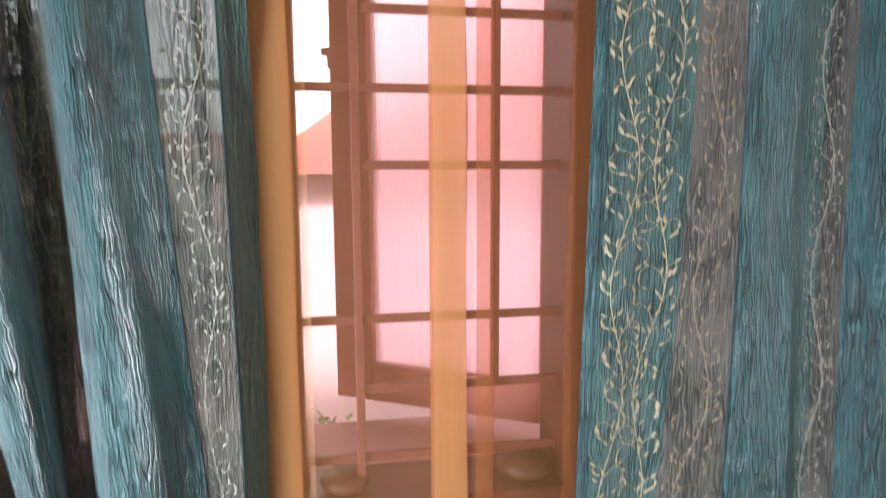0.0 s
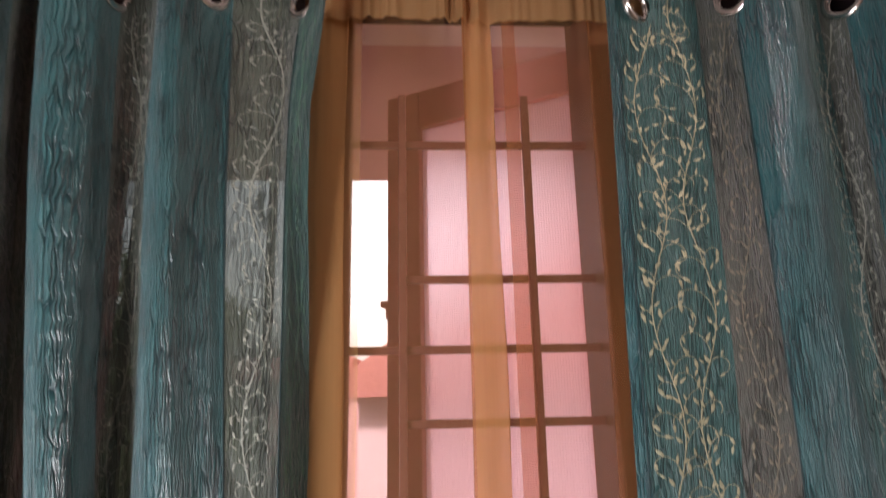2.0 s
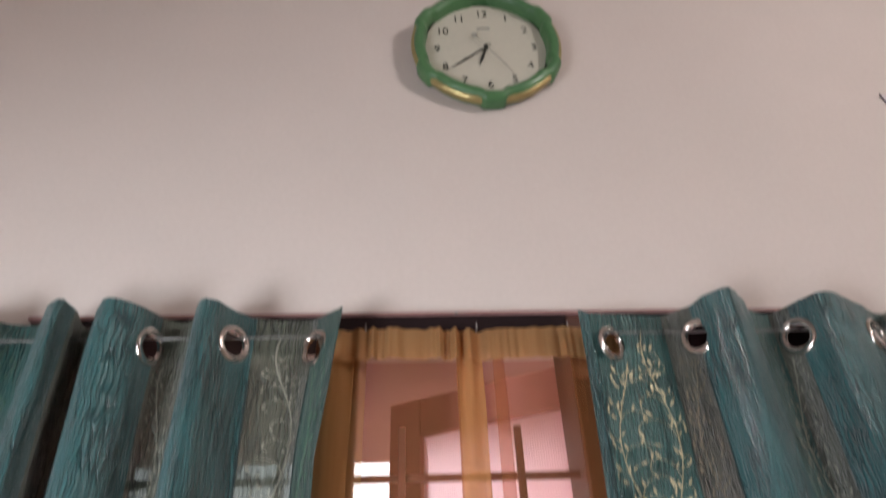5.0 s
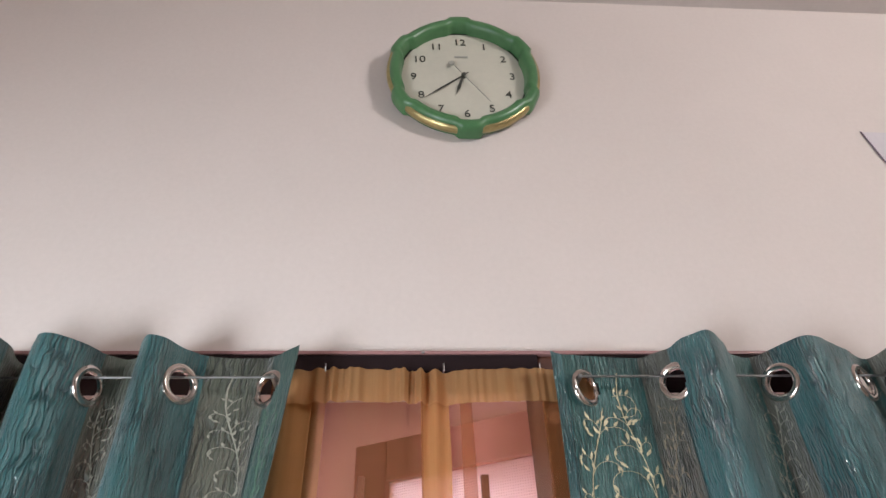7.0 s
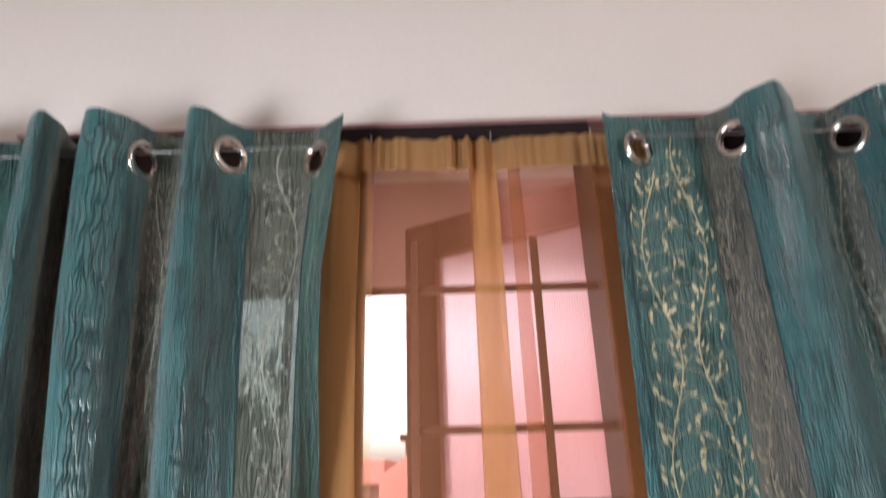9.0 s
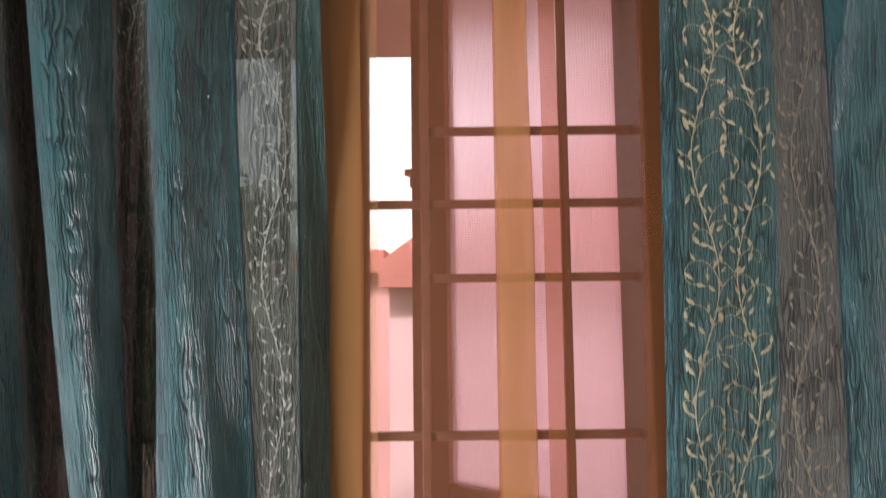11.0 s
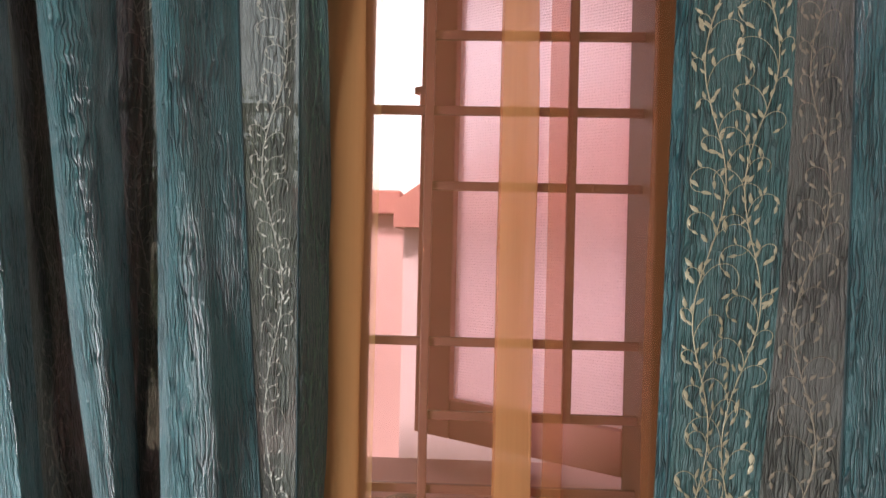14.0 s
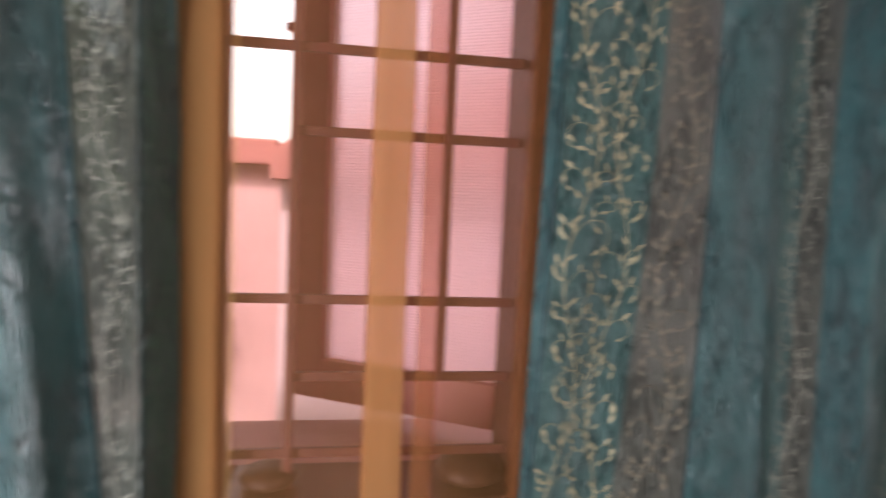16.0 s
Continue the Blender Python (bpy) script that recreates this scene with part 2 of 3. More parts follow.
CASING = voile("orange_voile_casing", (0.93, 0.70, 0.55), (0.46, 0.262, 0.122), 0.70)
GLASS = pebbled_glass("pebbled_glass")
CLOCK_GREEN = surface("green_plastic", (0.055, 0.15, 0.06), (0.085, 0.20, 0.085), (12, 12, 12), 0.35, bump=0.05)
CLOCK_GOLD = surface("gold_trim", (0.34, 0.26, 0.11), (0.50, 0.41, 0.20), (40, 40, 40), 0.3, 0.7, bump=0.3, fine=260)
DIAL = surface("cream_dial", (0.48, 0.46, 0.39), (0.54, 0.51, 0.43), (6, 6, 6), 0.55, bump=0.02)
INK = surface("dark_ink", (0.03, 0.03, 0.025), (0.05, 0.05, 0.04), (20, 20, 20), 0.5)
SILVER = surface("pale_second_hand", (0.33, 0.33, 0.30), (0.42, 0.42, 0.38), (20, 20, 20), 0.4, 0.4)
STICKER = surface("pale_lilac_paper", (0.52, 0.47, 0.50), (0.58, 0.53, 0.56), (8, 8, 8), 0.7)
LILAC = surface("purple_line", (0.16, 0.11, 0.15), (0.22, 0.16, 0.2), (20, 20, 20), 0.6)
CLAY = surface("brown_clay", (0.045, 0.02, 0.012), (0.08, 0.036, 0.02), (14, 14, 14), 0.6, bump=0.3)
PLASTER = surface("pale_outer_plaster", (0.44, 0.33, 0.35), (0.54, 0.42, 0.44), (1.5, 1.5, 1.5), 0.9, bump=0.4, fine=40)
CONCRETE = surface("pink_washed_concrete", (0.42, 0.25, 0.25), (0.50, 0.31, 0.31), (2, 2, 2), 0.9, bump=0.4, fine=40)
ROOF = surface("red_roof_tile", (0.27, 0.10, 0.09), (0.36, 0.15, 0.13), (3, 3, 3), 0.8, bump=0.5, fine=30, depth=0.01)
EARTH = surface("dry_earth", (0.16, 0.12, 0.08), (0.26, 0.20, 0.14), (0.8, 0.8, 0.8), 0.95, bump=0.6, fine=12, depth=0.02)
LEAF = surface("green_leaf", (0.06, 0.085, 0.03), (0.12, 0.145, 0.06), (5, 5, 5), 0.6)
BARK = surface("grey_bark", (0.10, 0.075, 0.055), (0.17, 0.13, 0.10), (9, 9, 3), 0.9, bump=0.6, fine=40, depth=0.006)
TUBE_ON = glowing("lit_tube", (1.0, 0.92, 0.85), 6.0)


# ---- mesh helpers ----
def part(name, bm, mat, parent=None, label="", smooth=False, at=None):
    me = bpy.data.meshes.new(name)
    bm.to_mesh(me)
    bm.free()
    for m in (mat if isinstance(mat, (list, tuple)) else [mat]):
        me.materials.append(m)
    if smooth:
        for p in me.polygons:
            p.use_smooth = True
    ob = new(name, me)
    if at is not None:
        ob.matrix_basis = at
    if parent:
        ob.parent = parent
    if label:
        ob["label"] = label
    return ob


def root(name, at, label, category, group="", kind=""):
    ob = new(name)
    ob.empty_display_size = 0.05
    ob.matrix_basis = at if isinstance(at, Matrix) else Matrix.Translation(at)
    return tagged(ob, label, category, group, kind)


def boxes(*spans, bevel=0.0):
    """One mesh from boxes, each (x0, x1, y0, y1, z0, z1)."""
    bm = bmesh.new()
    for x0, x1, y0, y1, z0, z1 in spans:
        made = bmesh.ops.create_cube(bm, size=1.0)
        bmesh.ops.scale(bm, vec=(x1 - x0, y1 - y0, z1 - z0), verts=made["verts"])
        bmesh.ops.translate(bm, vec=((x0 + x1) / 2, (y0 + y1) / 2, (z0 + z1) / 2), verts=made["verts"])
    if bevel:
        bmesh.ops.bevel(bm, geom=bm.edges[:], offset=bevel, segments=2, affect="EDGES", profile=0.6)
    return bm


def lathe(profile, steps=48, sx=1.0, sz=1.0, wobble=None):
    """Turn (radius, height) pairs round the y axis, facing -y; wobble(angle) scales the radius."""
    bm = bmesh.new()
    rings = []
    for k in range(steps):
        a = 2 * math.pi * k / steps
        w = wobble(a) if wobble else 1.0
        rings.append([bm.verts.new((r * w * sx * math.sin(a), -h, r * w * sz * math.cos(a))) for r, h in profile])
    for k in range(steps):
        p, q = rings[k], rings[(k + 1) % steps]
        for i in range(len(profile) - 1):
            bm.faces.new((p[i], p[i + 1], q[i + 1], q[i]))
    bmesh.ops.remove_doubles(bm, verts=bm.verts, dist=1e-6)
    bmesh.ops.recalc_face_normals(bm, faces=bm.faces)
    return bm


def rod_mesh(a, b, radius, steps=12):
    bm = bmesh.new()
    a, b = Vector(a), Vector(b)
    made = bmesh.ops.create_cone(bm, cap_ends=True, segments=steps, radius1=radius, radius2=radius, depth=(b - a).length)
    turn = (b - a).to_track_quat("Z", "Y").to_matrix().to_4x4()
    bmesh.ops.transform(bm, matrix=Matrix.Translation((a + b) / 2) @ turn, verts=made["verts"])
    return bm


# ---- the room ----
X0, X1, Y0, Y1, H = ROOM
OX0, OX1, OZ0, OZ1 = -0.60, 0.86, 0.90, 2.185  # window opening in the wall
THICK = 0.20
tagged(part("wall_north", boxes((X0 - 0.15, OX0, 0, THICK, -0.2, H), (OX1, X1 + 0.15, 0, THICK, -0.2, H),
                                (OX0, OX1, 0, THICK, OZ1, H), (OX0, OX1, 0, THICK, -0.2, OZ0)), WALL),
       "plain cream painted wall round the window", "wall", kind="structure")
tagged(part("wall_south", boxes((X0, X1, Y0 - 0.15, Y0, 0, H)), WALL), "plain cream painted wall", "wall", kind="structure")
tagged(part("wall_east", boxes((X1, X1 + 0.15, Y0 - 0.15, 0, 0, H)), WALL), "plain cream painted wall", "wall", kind="structure")
# The hole in the west wall is added for the side lamp.
tagged(part("wall_west", boxes((X0 - 0.15, X0, Y0 - 0.15, -2.30, 0, H), (X0 - 0.15, X0, -1.20, 0, 0, H), (X0 - 0.15, X0, -2.30, -1.20, 0, 0.05), (X0 - 0.15, X0, -2.30, -1.20, 1.40, H)), WALL), "plain cream painted wall with an added opening for the side lamp", "wall", kind="structure")
tagged(part("ceiling", boxes((X0 - 0.15, X1 + 0.15, Y0 - 0.15, THICK, H, H + 0.14)), CEIL), "plain off-white painted ceiling", "ceiling", kind="structure")
tagged(part("floor", boxes((X0, X1, Y0, 0, -0.2, 0)), FLOOR), "plain beige floor", "floor", kind="structure")

# tube light on the ceiling, out of sight, that lights the room
tube = root("tube_light", (TUBE[0], TUBE[1], H), "white tube light fixed to the ceiling", "lamp")
part("batten", boxes((-0.03, 0.03, -0.32, 0.32, -0.05, 0), bevel=0.006), CEIL, tube)
part("tube", rod_mesh((0, -0.29, -0.066), (0, 0.29, -0.066), 0.013), TUBE_ON, tube, "lit white glass tube")

# ---- the window ----
window = root("window_1", (0, 0, OZ0), "brown painted wooden window with an open casement and iron grille", "window", kind="structure")
IN = Matrix.Translation((0, 0, -OZ0))
frame_part = part("window_frame", boxes((0.315, 0.385, -0.004, 0.12, OZ0, OZ1), (0.805, OX1, -0.004, 0.12, OZ0, OZ1), (OX0, -0.545, -0.004, 0.12, OZ0, OZ1),
                                        (-0.545, -0.117, 0.004, 0.12, OZ0, 1.060), (-0.043, 0.315, 0.004, 0.12, OZ0, 1.060), (0.385, 0.805, 0.004, 0.12, OZ0, 1.060), (-0.117, -0.043, 0.012, 0.042, OZ0, 2.149), bevel=0.003), WOOD, window, at=IN)
part("window_head", boxes((-0.545, 0.315, -0.012, 0.080, 2.1490, 2.1780), (0.385, 0.805, -0.012, 0.080, 2.1490, 2.1780), bevel=0.002), HEAD, window, "near-black window head", at=IN)
part("head_edge", boxes((OX0, OX1, -0.014, 0.12, 2.1785, 2.1845), bevel=0.001), LIP, window, "mauve strip over the head", at=IN)
part("window_sill", boxes((OX0 - 0.04, OX1 + 0.04, 0.125, 0.30, 1.0, 1.056), bevel=0.004), CONCRETE, window, "pink washed outer sill", at=IN)

part("screw", lathe([(0.0, 0.0030), (0.0022, 0.0026), (0.0032, 0.0)], 16), STEEL, window, "small steel screw head", True, IN @ Matrix.Translation((0.125, -0.0145, 2.1816)))
BAR = 0.006
V1, V2, GY = 0.031, 0.220, 0.050
for z, x0 in ((1.922, -0.545), (1.713, V1), (1.612, -0.545), (1.511, V1), (1.302, -0.545), (1.203, V1), (1.104, -0.545)):
    part("grille_bar", boxes((0.385, 0.805, GY - 0.004, GY + 0.004, z - BAR, z + BAR), bevel=0.0015), IRON, window, at=IN)
    part("grille_bar", boxes((x0, 0.315, GY - 0.004, GY + 0.004, z - BAR, z + BAR), bevel=0.0015), IRON, window, at=IN)
for x, z0, z1 in ((V1, 1.062, 2.0), (V2, 1.203, 2.0), (-0.158, 1.203, 2.0), (-0.35, 1.062, 2.0)):
    part("grille_upright", boxes((x - BAR, x + BAR, GY - 0.013, GY - 0.0045, z0, z1), bevel=0.0015), IRON, window, at=IN)


def casement(name, hinge, angle, length, mirror):
    """A casement leaf in its own plane: x from the hinge, hung at an open angle."""
    at = IN @ Matrix.Translation(hinge) @ Matrix.Rotation(radians(angle), 4, "Z")
    s = mirror
    span = lambda a, b: (min(s * a, s * b), max(s * a, s * b))
    leaf = part(name, boxes((*span(0, 0.055), -0.018, 0.018, 1.087, 2.150), (*span(length - 0.075, length), -0.018, 0.018, 1.087, 2.150),
                            (*span(0.055, length - 0.075), -0.017, 0.017, 1.087, 1.157), (*span(0.055, length - 0.075), -0.017, 0.017, 2.070, 2.150), bevel=0.003),
                CASEMENT, window, "red-brown casement leaf, ajar" if abs(angle) < 5 else "red-brown casement leaf standing open", at=at)
    pane = part("pane", boxes((*span(0.05, length - 0.07), -0.003, 0.003, 1.150, 2.076)), GLASS, leaf, "pebbled frosted glass")
    hook = part("window_catch", boxes((*span(length - 0.01, length + 0.022), -0.010, 0.010, 1.714, 1.728), (*span(length, length + 0.011), -0.008, 0.008, 1.69, 1.715), bevel=0.003),
                CASEMENT, leaf, "painted metal catch")
    return leaf


casement("casement", (0.380, 0.140, 0), -31, 0.437, -1)
casement("casement", (0.388, 0.140, 0), 1.5, 0.468, 1)
casement("casement", (-0.545, 0.118, 0), 100, 0.405, 1)

# things on the inner sill
for x, r, h in ((0.008, 0.036, 0.028), (0.268, 0.046, 0.036)):
    jar = root("clay_pot", (x, 0.052, 1.060), "small round dark brown clay pot on the window ledge", "pot", "pots on the ledge")
    shape = lathe([(0.0, 0.0), (r * 0.55, 0.0), (r * 0.9, h * 0.25), (r, h * 0.5), (r * 0.85, h * 0.8), (r * 0.45, h * 0.97), (0.0, h)], 28)
    bmesh.ops.rotate(shape, cent=(0, 0, 0), matrix=Matrix.Rotation(radians(-90), 3, "X"), verts=shape.verts)
    part("body", shape, CLAY, jar, smooth=True)

# ---- the curtains ----
Z_TOP, Z_LOW, Z_END = 2.12, 1.18, 0.62


def spline(values, s):
    """Catmull-Rom through values at whole steps."""
    v = np.asarray(values, float)
    i = np.clip(np.floor(s).astype(int), 0, len(v) - 2)
    f = s - i
    a, b, c, d = v[np.clip(i - 1, 0, None)], v[i], v[i + 1], v[np.clip(i + 2, None, len(v) - 1)]
    return 0.5 * (2 * b + (c - a) * f + (2 * a - 5 * b + 4 * c - d) * f ** 2 + (3 * b - a - 3 * c + d) * f ** 3)


def value_noise(x, y, seed):
    """Smooth noise over a plane, -1 to 1."""
    xi, yi = np.floor(x).astype(int), np.floor(y).astype(int)
    fx, fy = x - xi, y - yi
    fx, fy = fx * fx * (3 - 2 * fx), fy * fy * (3 - 2 * fy)

    def h(a, b):
        n = np.sin(a * 127.1 + b * 311.7 + seed * 74.7) * 43758.5453
        return 2 * (n - np.floor(n)) - 1
    return (h(xi, yi) * (1 - fx) + h(xi + 1, yi) * fx) * (1 - fy) + (h(xi, yi + 1) * (1 - fx) + h(xi + 1, yi + 1) * fx) * fy


class Drape:
    """Hanging cloth whose plan at the rod and lower down is given by fold corners."""

    def __init__(self, plan, steps, rows, z_top, z_end, seed, crease, bow=1.0):
        plan = np.asarray(plan, float)
        self.s = np.linspace(0, len(plan) - 1, (len(plan) - 1) * steps + 1)
        xt, yt, xb, yb = (spline(plan[:, k], self.s) for k in range(4))
        self.z = np.linspace(z_top, z_end, rows)
        d = (np.clip((Z_TOP - self.z) / (Z_TOP - Z_LOW), 0.0, 1.6) ** bow)[:, None]
        e = np.clip((Z_TOP - self.z) / 0.75, 0, 1)[:, None]
        e = e * e * (3 - 2 * e)
        x, y = xt + (xb - xt) * d, yt + (yb - yt) * e
        zz = np.repeat(self.z[:, None], len(self.s), 1)
        step = np.hypot(np.diff(x, axis=1), np.diff(y, axis=1))
        self.u = np.concatenate([np.zeros((rows, 1)), np.cumsum(step, axis=1)], 1)
        tx, ty = np.gradient(x, axis=1), np.gradient(y, axis=1)
        size = np.maximum(np.hypot(tx, ty), 1e-9)
        self.nx, self.ny = ty / size, -tx / size
        sign = np.where(np.mean(tx) > 0, 1.0, -1.0)
        self.nx, self.ny = self.nx * sign, self.ny * sign
        u0 = self.u[rows // 2][None, :] + zz * 0
        swell = 0.0030 * value_noise(u0 * 22, zz * 3.2, seed) + 0.0016 * value_noise(u0 * 55, zz * 7, seed + 3)
        wander = 2.2 * value_noise(u0 * 24, zz * 8, seed + 9) + 0.6 * value_noise(u0 * 70, zz * 24, seed + 12)
        long = np.abs(value_noise(u0 * 130 + wander, zz * 7 + 2 * value_noise(u0 * 60, zz * 2, seed + 1), seed + 5)) ** 0.75
        short = np.abs(value_noise(u0 * 190 + wander * 1.5, zz * 13, seed + 7)) ** 0.8
        depth = 0.7 + 0.3 * value_noise(u0 * 16, zz * 5, seed + 15)
        fine = crease * depth * (long * 0.7 + short * 0.4 - 0.4)
        lift = swell + fine
        self.p = np.stack([x + self.nx * lift, y + self.ny * lift, zz], -1)
        self.u0 = u0

    def at(self, u, z, lift=0.0):
        """A place on the cloth, from metres along its width and height."""
        r = np.clip(np.interp(-z, -self.z, np.arange(len(self.z))), 0, len(self.z) - 1)
        i = int(min(r, len(self.z) - 2))
        c = float(np.interp(u, self.u0[0], np.arange(len(self.s))))
        j = int(min(c, len(self.s) - 2))
        a, b = r - i, c - j
        P = self.p
        q = (P[i, j] * (1 - b) + P[i, j + 1] * b) * (1 - a) + (P[i + 1, j] * (1 - b) + P[i + 1, j + 1] * b) * a
        return Vector((q[0] + self.nx[i, j] * lift, q[1] + self.ny[i, j] * lift, q[2]))

    def normal(self, u, z):
        i = int(np.clip(np.interp(-z, -self.z, np.arange(len(self.z))), 0, len(self.z) - 1))
        j = int(np.interp(u, self.u0[0], np.arange(len(self.s))))
        return Vector((self.nx[i, j], self.ny[i, j], 0))

    def mesh(self, name, mats, pick, holes=()):
        rows, cols = len(self.z), len(self.s)
        hole = np.zeros((rows - 1, cols - 1), bool)
        mid = (self.p[:-1, :-1] + self.p[1:, 1:]) / 2
        for c in holes:
            hole |= np.sum((mid - np.array(c[0])) ** 2, -1) < c[1] ** 2
        index = np.arange(rows * cols).reshape(rows, cols)
        quads = np.stack([index[:-1, :-1], index[:-1, 1:], index[1:, 1:], index[1:, :-1]], -1)[~hole]
        me = bpy.data.meshes.new(name)
        me.from_pydata(self.p.reshape(-1, 3).tolist(), [], quads.tolist())
        layer = me.uv_layers.new(name="UVMap")
        loops = np.array([lp.vertex_index for lp in me.loops])
        uv = np.stack([self.u0.reshape(-1)[loops], self.p[..., 2].reshape(-1)[loops]], -1)
        layer.data.foreach_set("uv", uv.astype(np.float32).reshape(-1))
        for m in mats:
            me.materials.append(m)
        col = np.repeat(np.arange(cols - 1)[None, :], rows - 1, 0)[~hole]
        me.polygons.foreach_set("material_index", np.array([pick(self.s[c] + 1e-6) for c in range(cols - 1)])[col].astype(np.int32))
        me.polygons.foreach_set("use_smooth", np.ones(len(me.polygons), bool))
        me.update()
        return me


def vine(drape, u0, u1, z0, z1, rng, rings, small=1.0):
    """Embroidered vine over a panel of the cloth: a swaying stem, curling tendrils and pointed leaves."""
    bm = bmesh.new()
    width, period = u1 - u0, 0.29
    sway = 0.20 * width if width < 0.075 else 0.12 * width

    def place(a, z, lift):
        return drape.at(min(max(a, u0 + 0.002), u1 - 0.002), z, lift)

    def clear(a, z):
        """Whether a stitch keeps off the eyelet rings."""
        p = place(a, z, 0.0)
        return all((p - Vector(q)).length > 0.036 for q in rings)

    def ribbon(points, half):
        last = None
        for k, (a, z) in enumerate(points):
            if not clear(a, z):
                last = None
                continue
            b0, c0 = points[max(k - 1, 0)]
            b1, c1 = points[min(k + 1, len(points) - 1)]
            d = math.hypot(b1 - b0, c1 - c0) or 1
            na, nz = -(c1 - c0) / d * half, (b1 - b0) / d * half
            row = [bm.verts.new(place(a + na, z + nz, 0.0012)), bm.verts.new(place(a, z, 0.0020)), bm.verts.new(place(a - na, z - nz, 0.0012))]
            if last:
                bm.faces.new((last[0], last[1], row[1], row[0]))
                bm.faces.new((last[1], last[2], row[2], row[1]))
            last = row

    def leaf(a, z, angle, size):
        if not clear(a, z):
            return
        ca, sa = math.cos(angle), math.sin(angle)
        ring = []
        for f, w in ((0, 0), (0.3, 0.17), (0.6, 0.15), (1, 0), (0.6, -0.14), (0.3, -0.18)):
            l, t = f * size, w * size + 0.10 * size * f * (1 - f)
            ring.append(bm.verts.new(place(a + ca * l - sa * t, z + sa * l + ca * t, 0.0014)))
        mid = bm.verts.new(place(a + ca * size * 0.45, z + sa * size * 0.45, 0.0022))
        for k in range(6):
            bm.faces.new((ring[k], ring[(k + 1) % 6], mid))

    stems = 2 if width > 0.075 else 1
    for n in range(stems):
        centre = u0 + width * ((0.28, 0.70)[n] if stems == 2 else 0.5)
        phase = rng.uniform(0, 1) + 2.6 * n
        line = lambda z: centre + sway * math.sin(2 * math.pi * z / period + phase)
        ribbon([(line(z), z) for z in np.arange(z0, z1, 0.008)], 0.00068)
        z, side = z0 + 0.01, 1
        while z < z1 - 0.05:
            a = line(z)
            reach = (u1 - a if side > 0 else a - u0)
            r = min(0.027 * small, max(0.007, reach * 0.42)) * rng.uniform(0.75, 1.15)
            pts, turn = [], rng.uniform(3.0, 4.4)
            for k in range(13):
                f = k / 12
                ang = math.pi - turn * f
                rr = r * (1 - 0.45 * f)
                pts.append((a + side * (r + rr * math.cos(ang)), z + 0.7 * r * f + rr * math.sin(ang) * 1.25))
            ribbon(pts, 0.00048)
            for k, out in ((2, 1), (5, 1), (8, -1), (12, 0)):
                if rng.random() < 0.85:
                    pa, pz = pts[k]
                    qa, qz = pts[k - 1]
                    head = math.atan2(pz - qz, pa - qa)
                    leaf(pa, pz, head + side * out * rng.uniform(0.5, 1.1), small * rng.uniform(0.009, 0.0145))
            leaf(a - side * 0.002, z + 0.015, math.pi / 2 + side * rng.uniform(0.4, 0.9), small * rng.uniform(0.009, 0.0135))
            z += small * period / 12 * rng.uniform(0.9, 1.1)
            side = -side
    return bm


def seam(drape, s, z0, z1):
    """A sewn seam down the cloth: a thin raised thread line."""
    u = float(np.interp(s, drape.s, drape.u0[0]))
    bm = bmesh.new()
    last = None
    for z in np.arange(z0, z1, 0.012):
        row = [bm.verts.new(drape.at(u + d, z, h)) for d, h in ((-0.0011, 0.0006), (0.0, 0.0015), (0.0011, 0.0006))]
        if last:
            bm.faces.new((last[0], last[1], row[1], row[0]))
            bm.faces.new((last[1], last[2], row[2], row[1]))
        last = row
    return bm


def eyelet_mesh():
    return lathe([(0.0195, -0.004), (0.0190, 0.0015), (0.0205, 0.0042), (0.0250, 0.0052), (0.0295, 0.0040), (0.0308, 0.0010), (0.0300, -0.003)], 40)


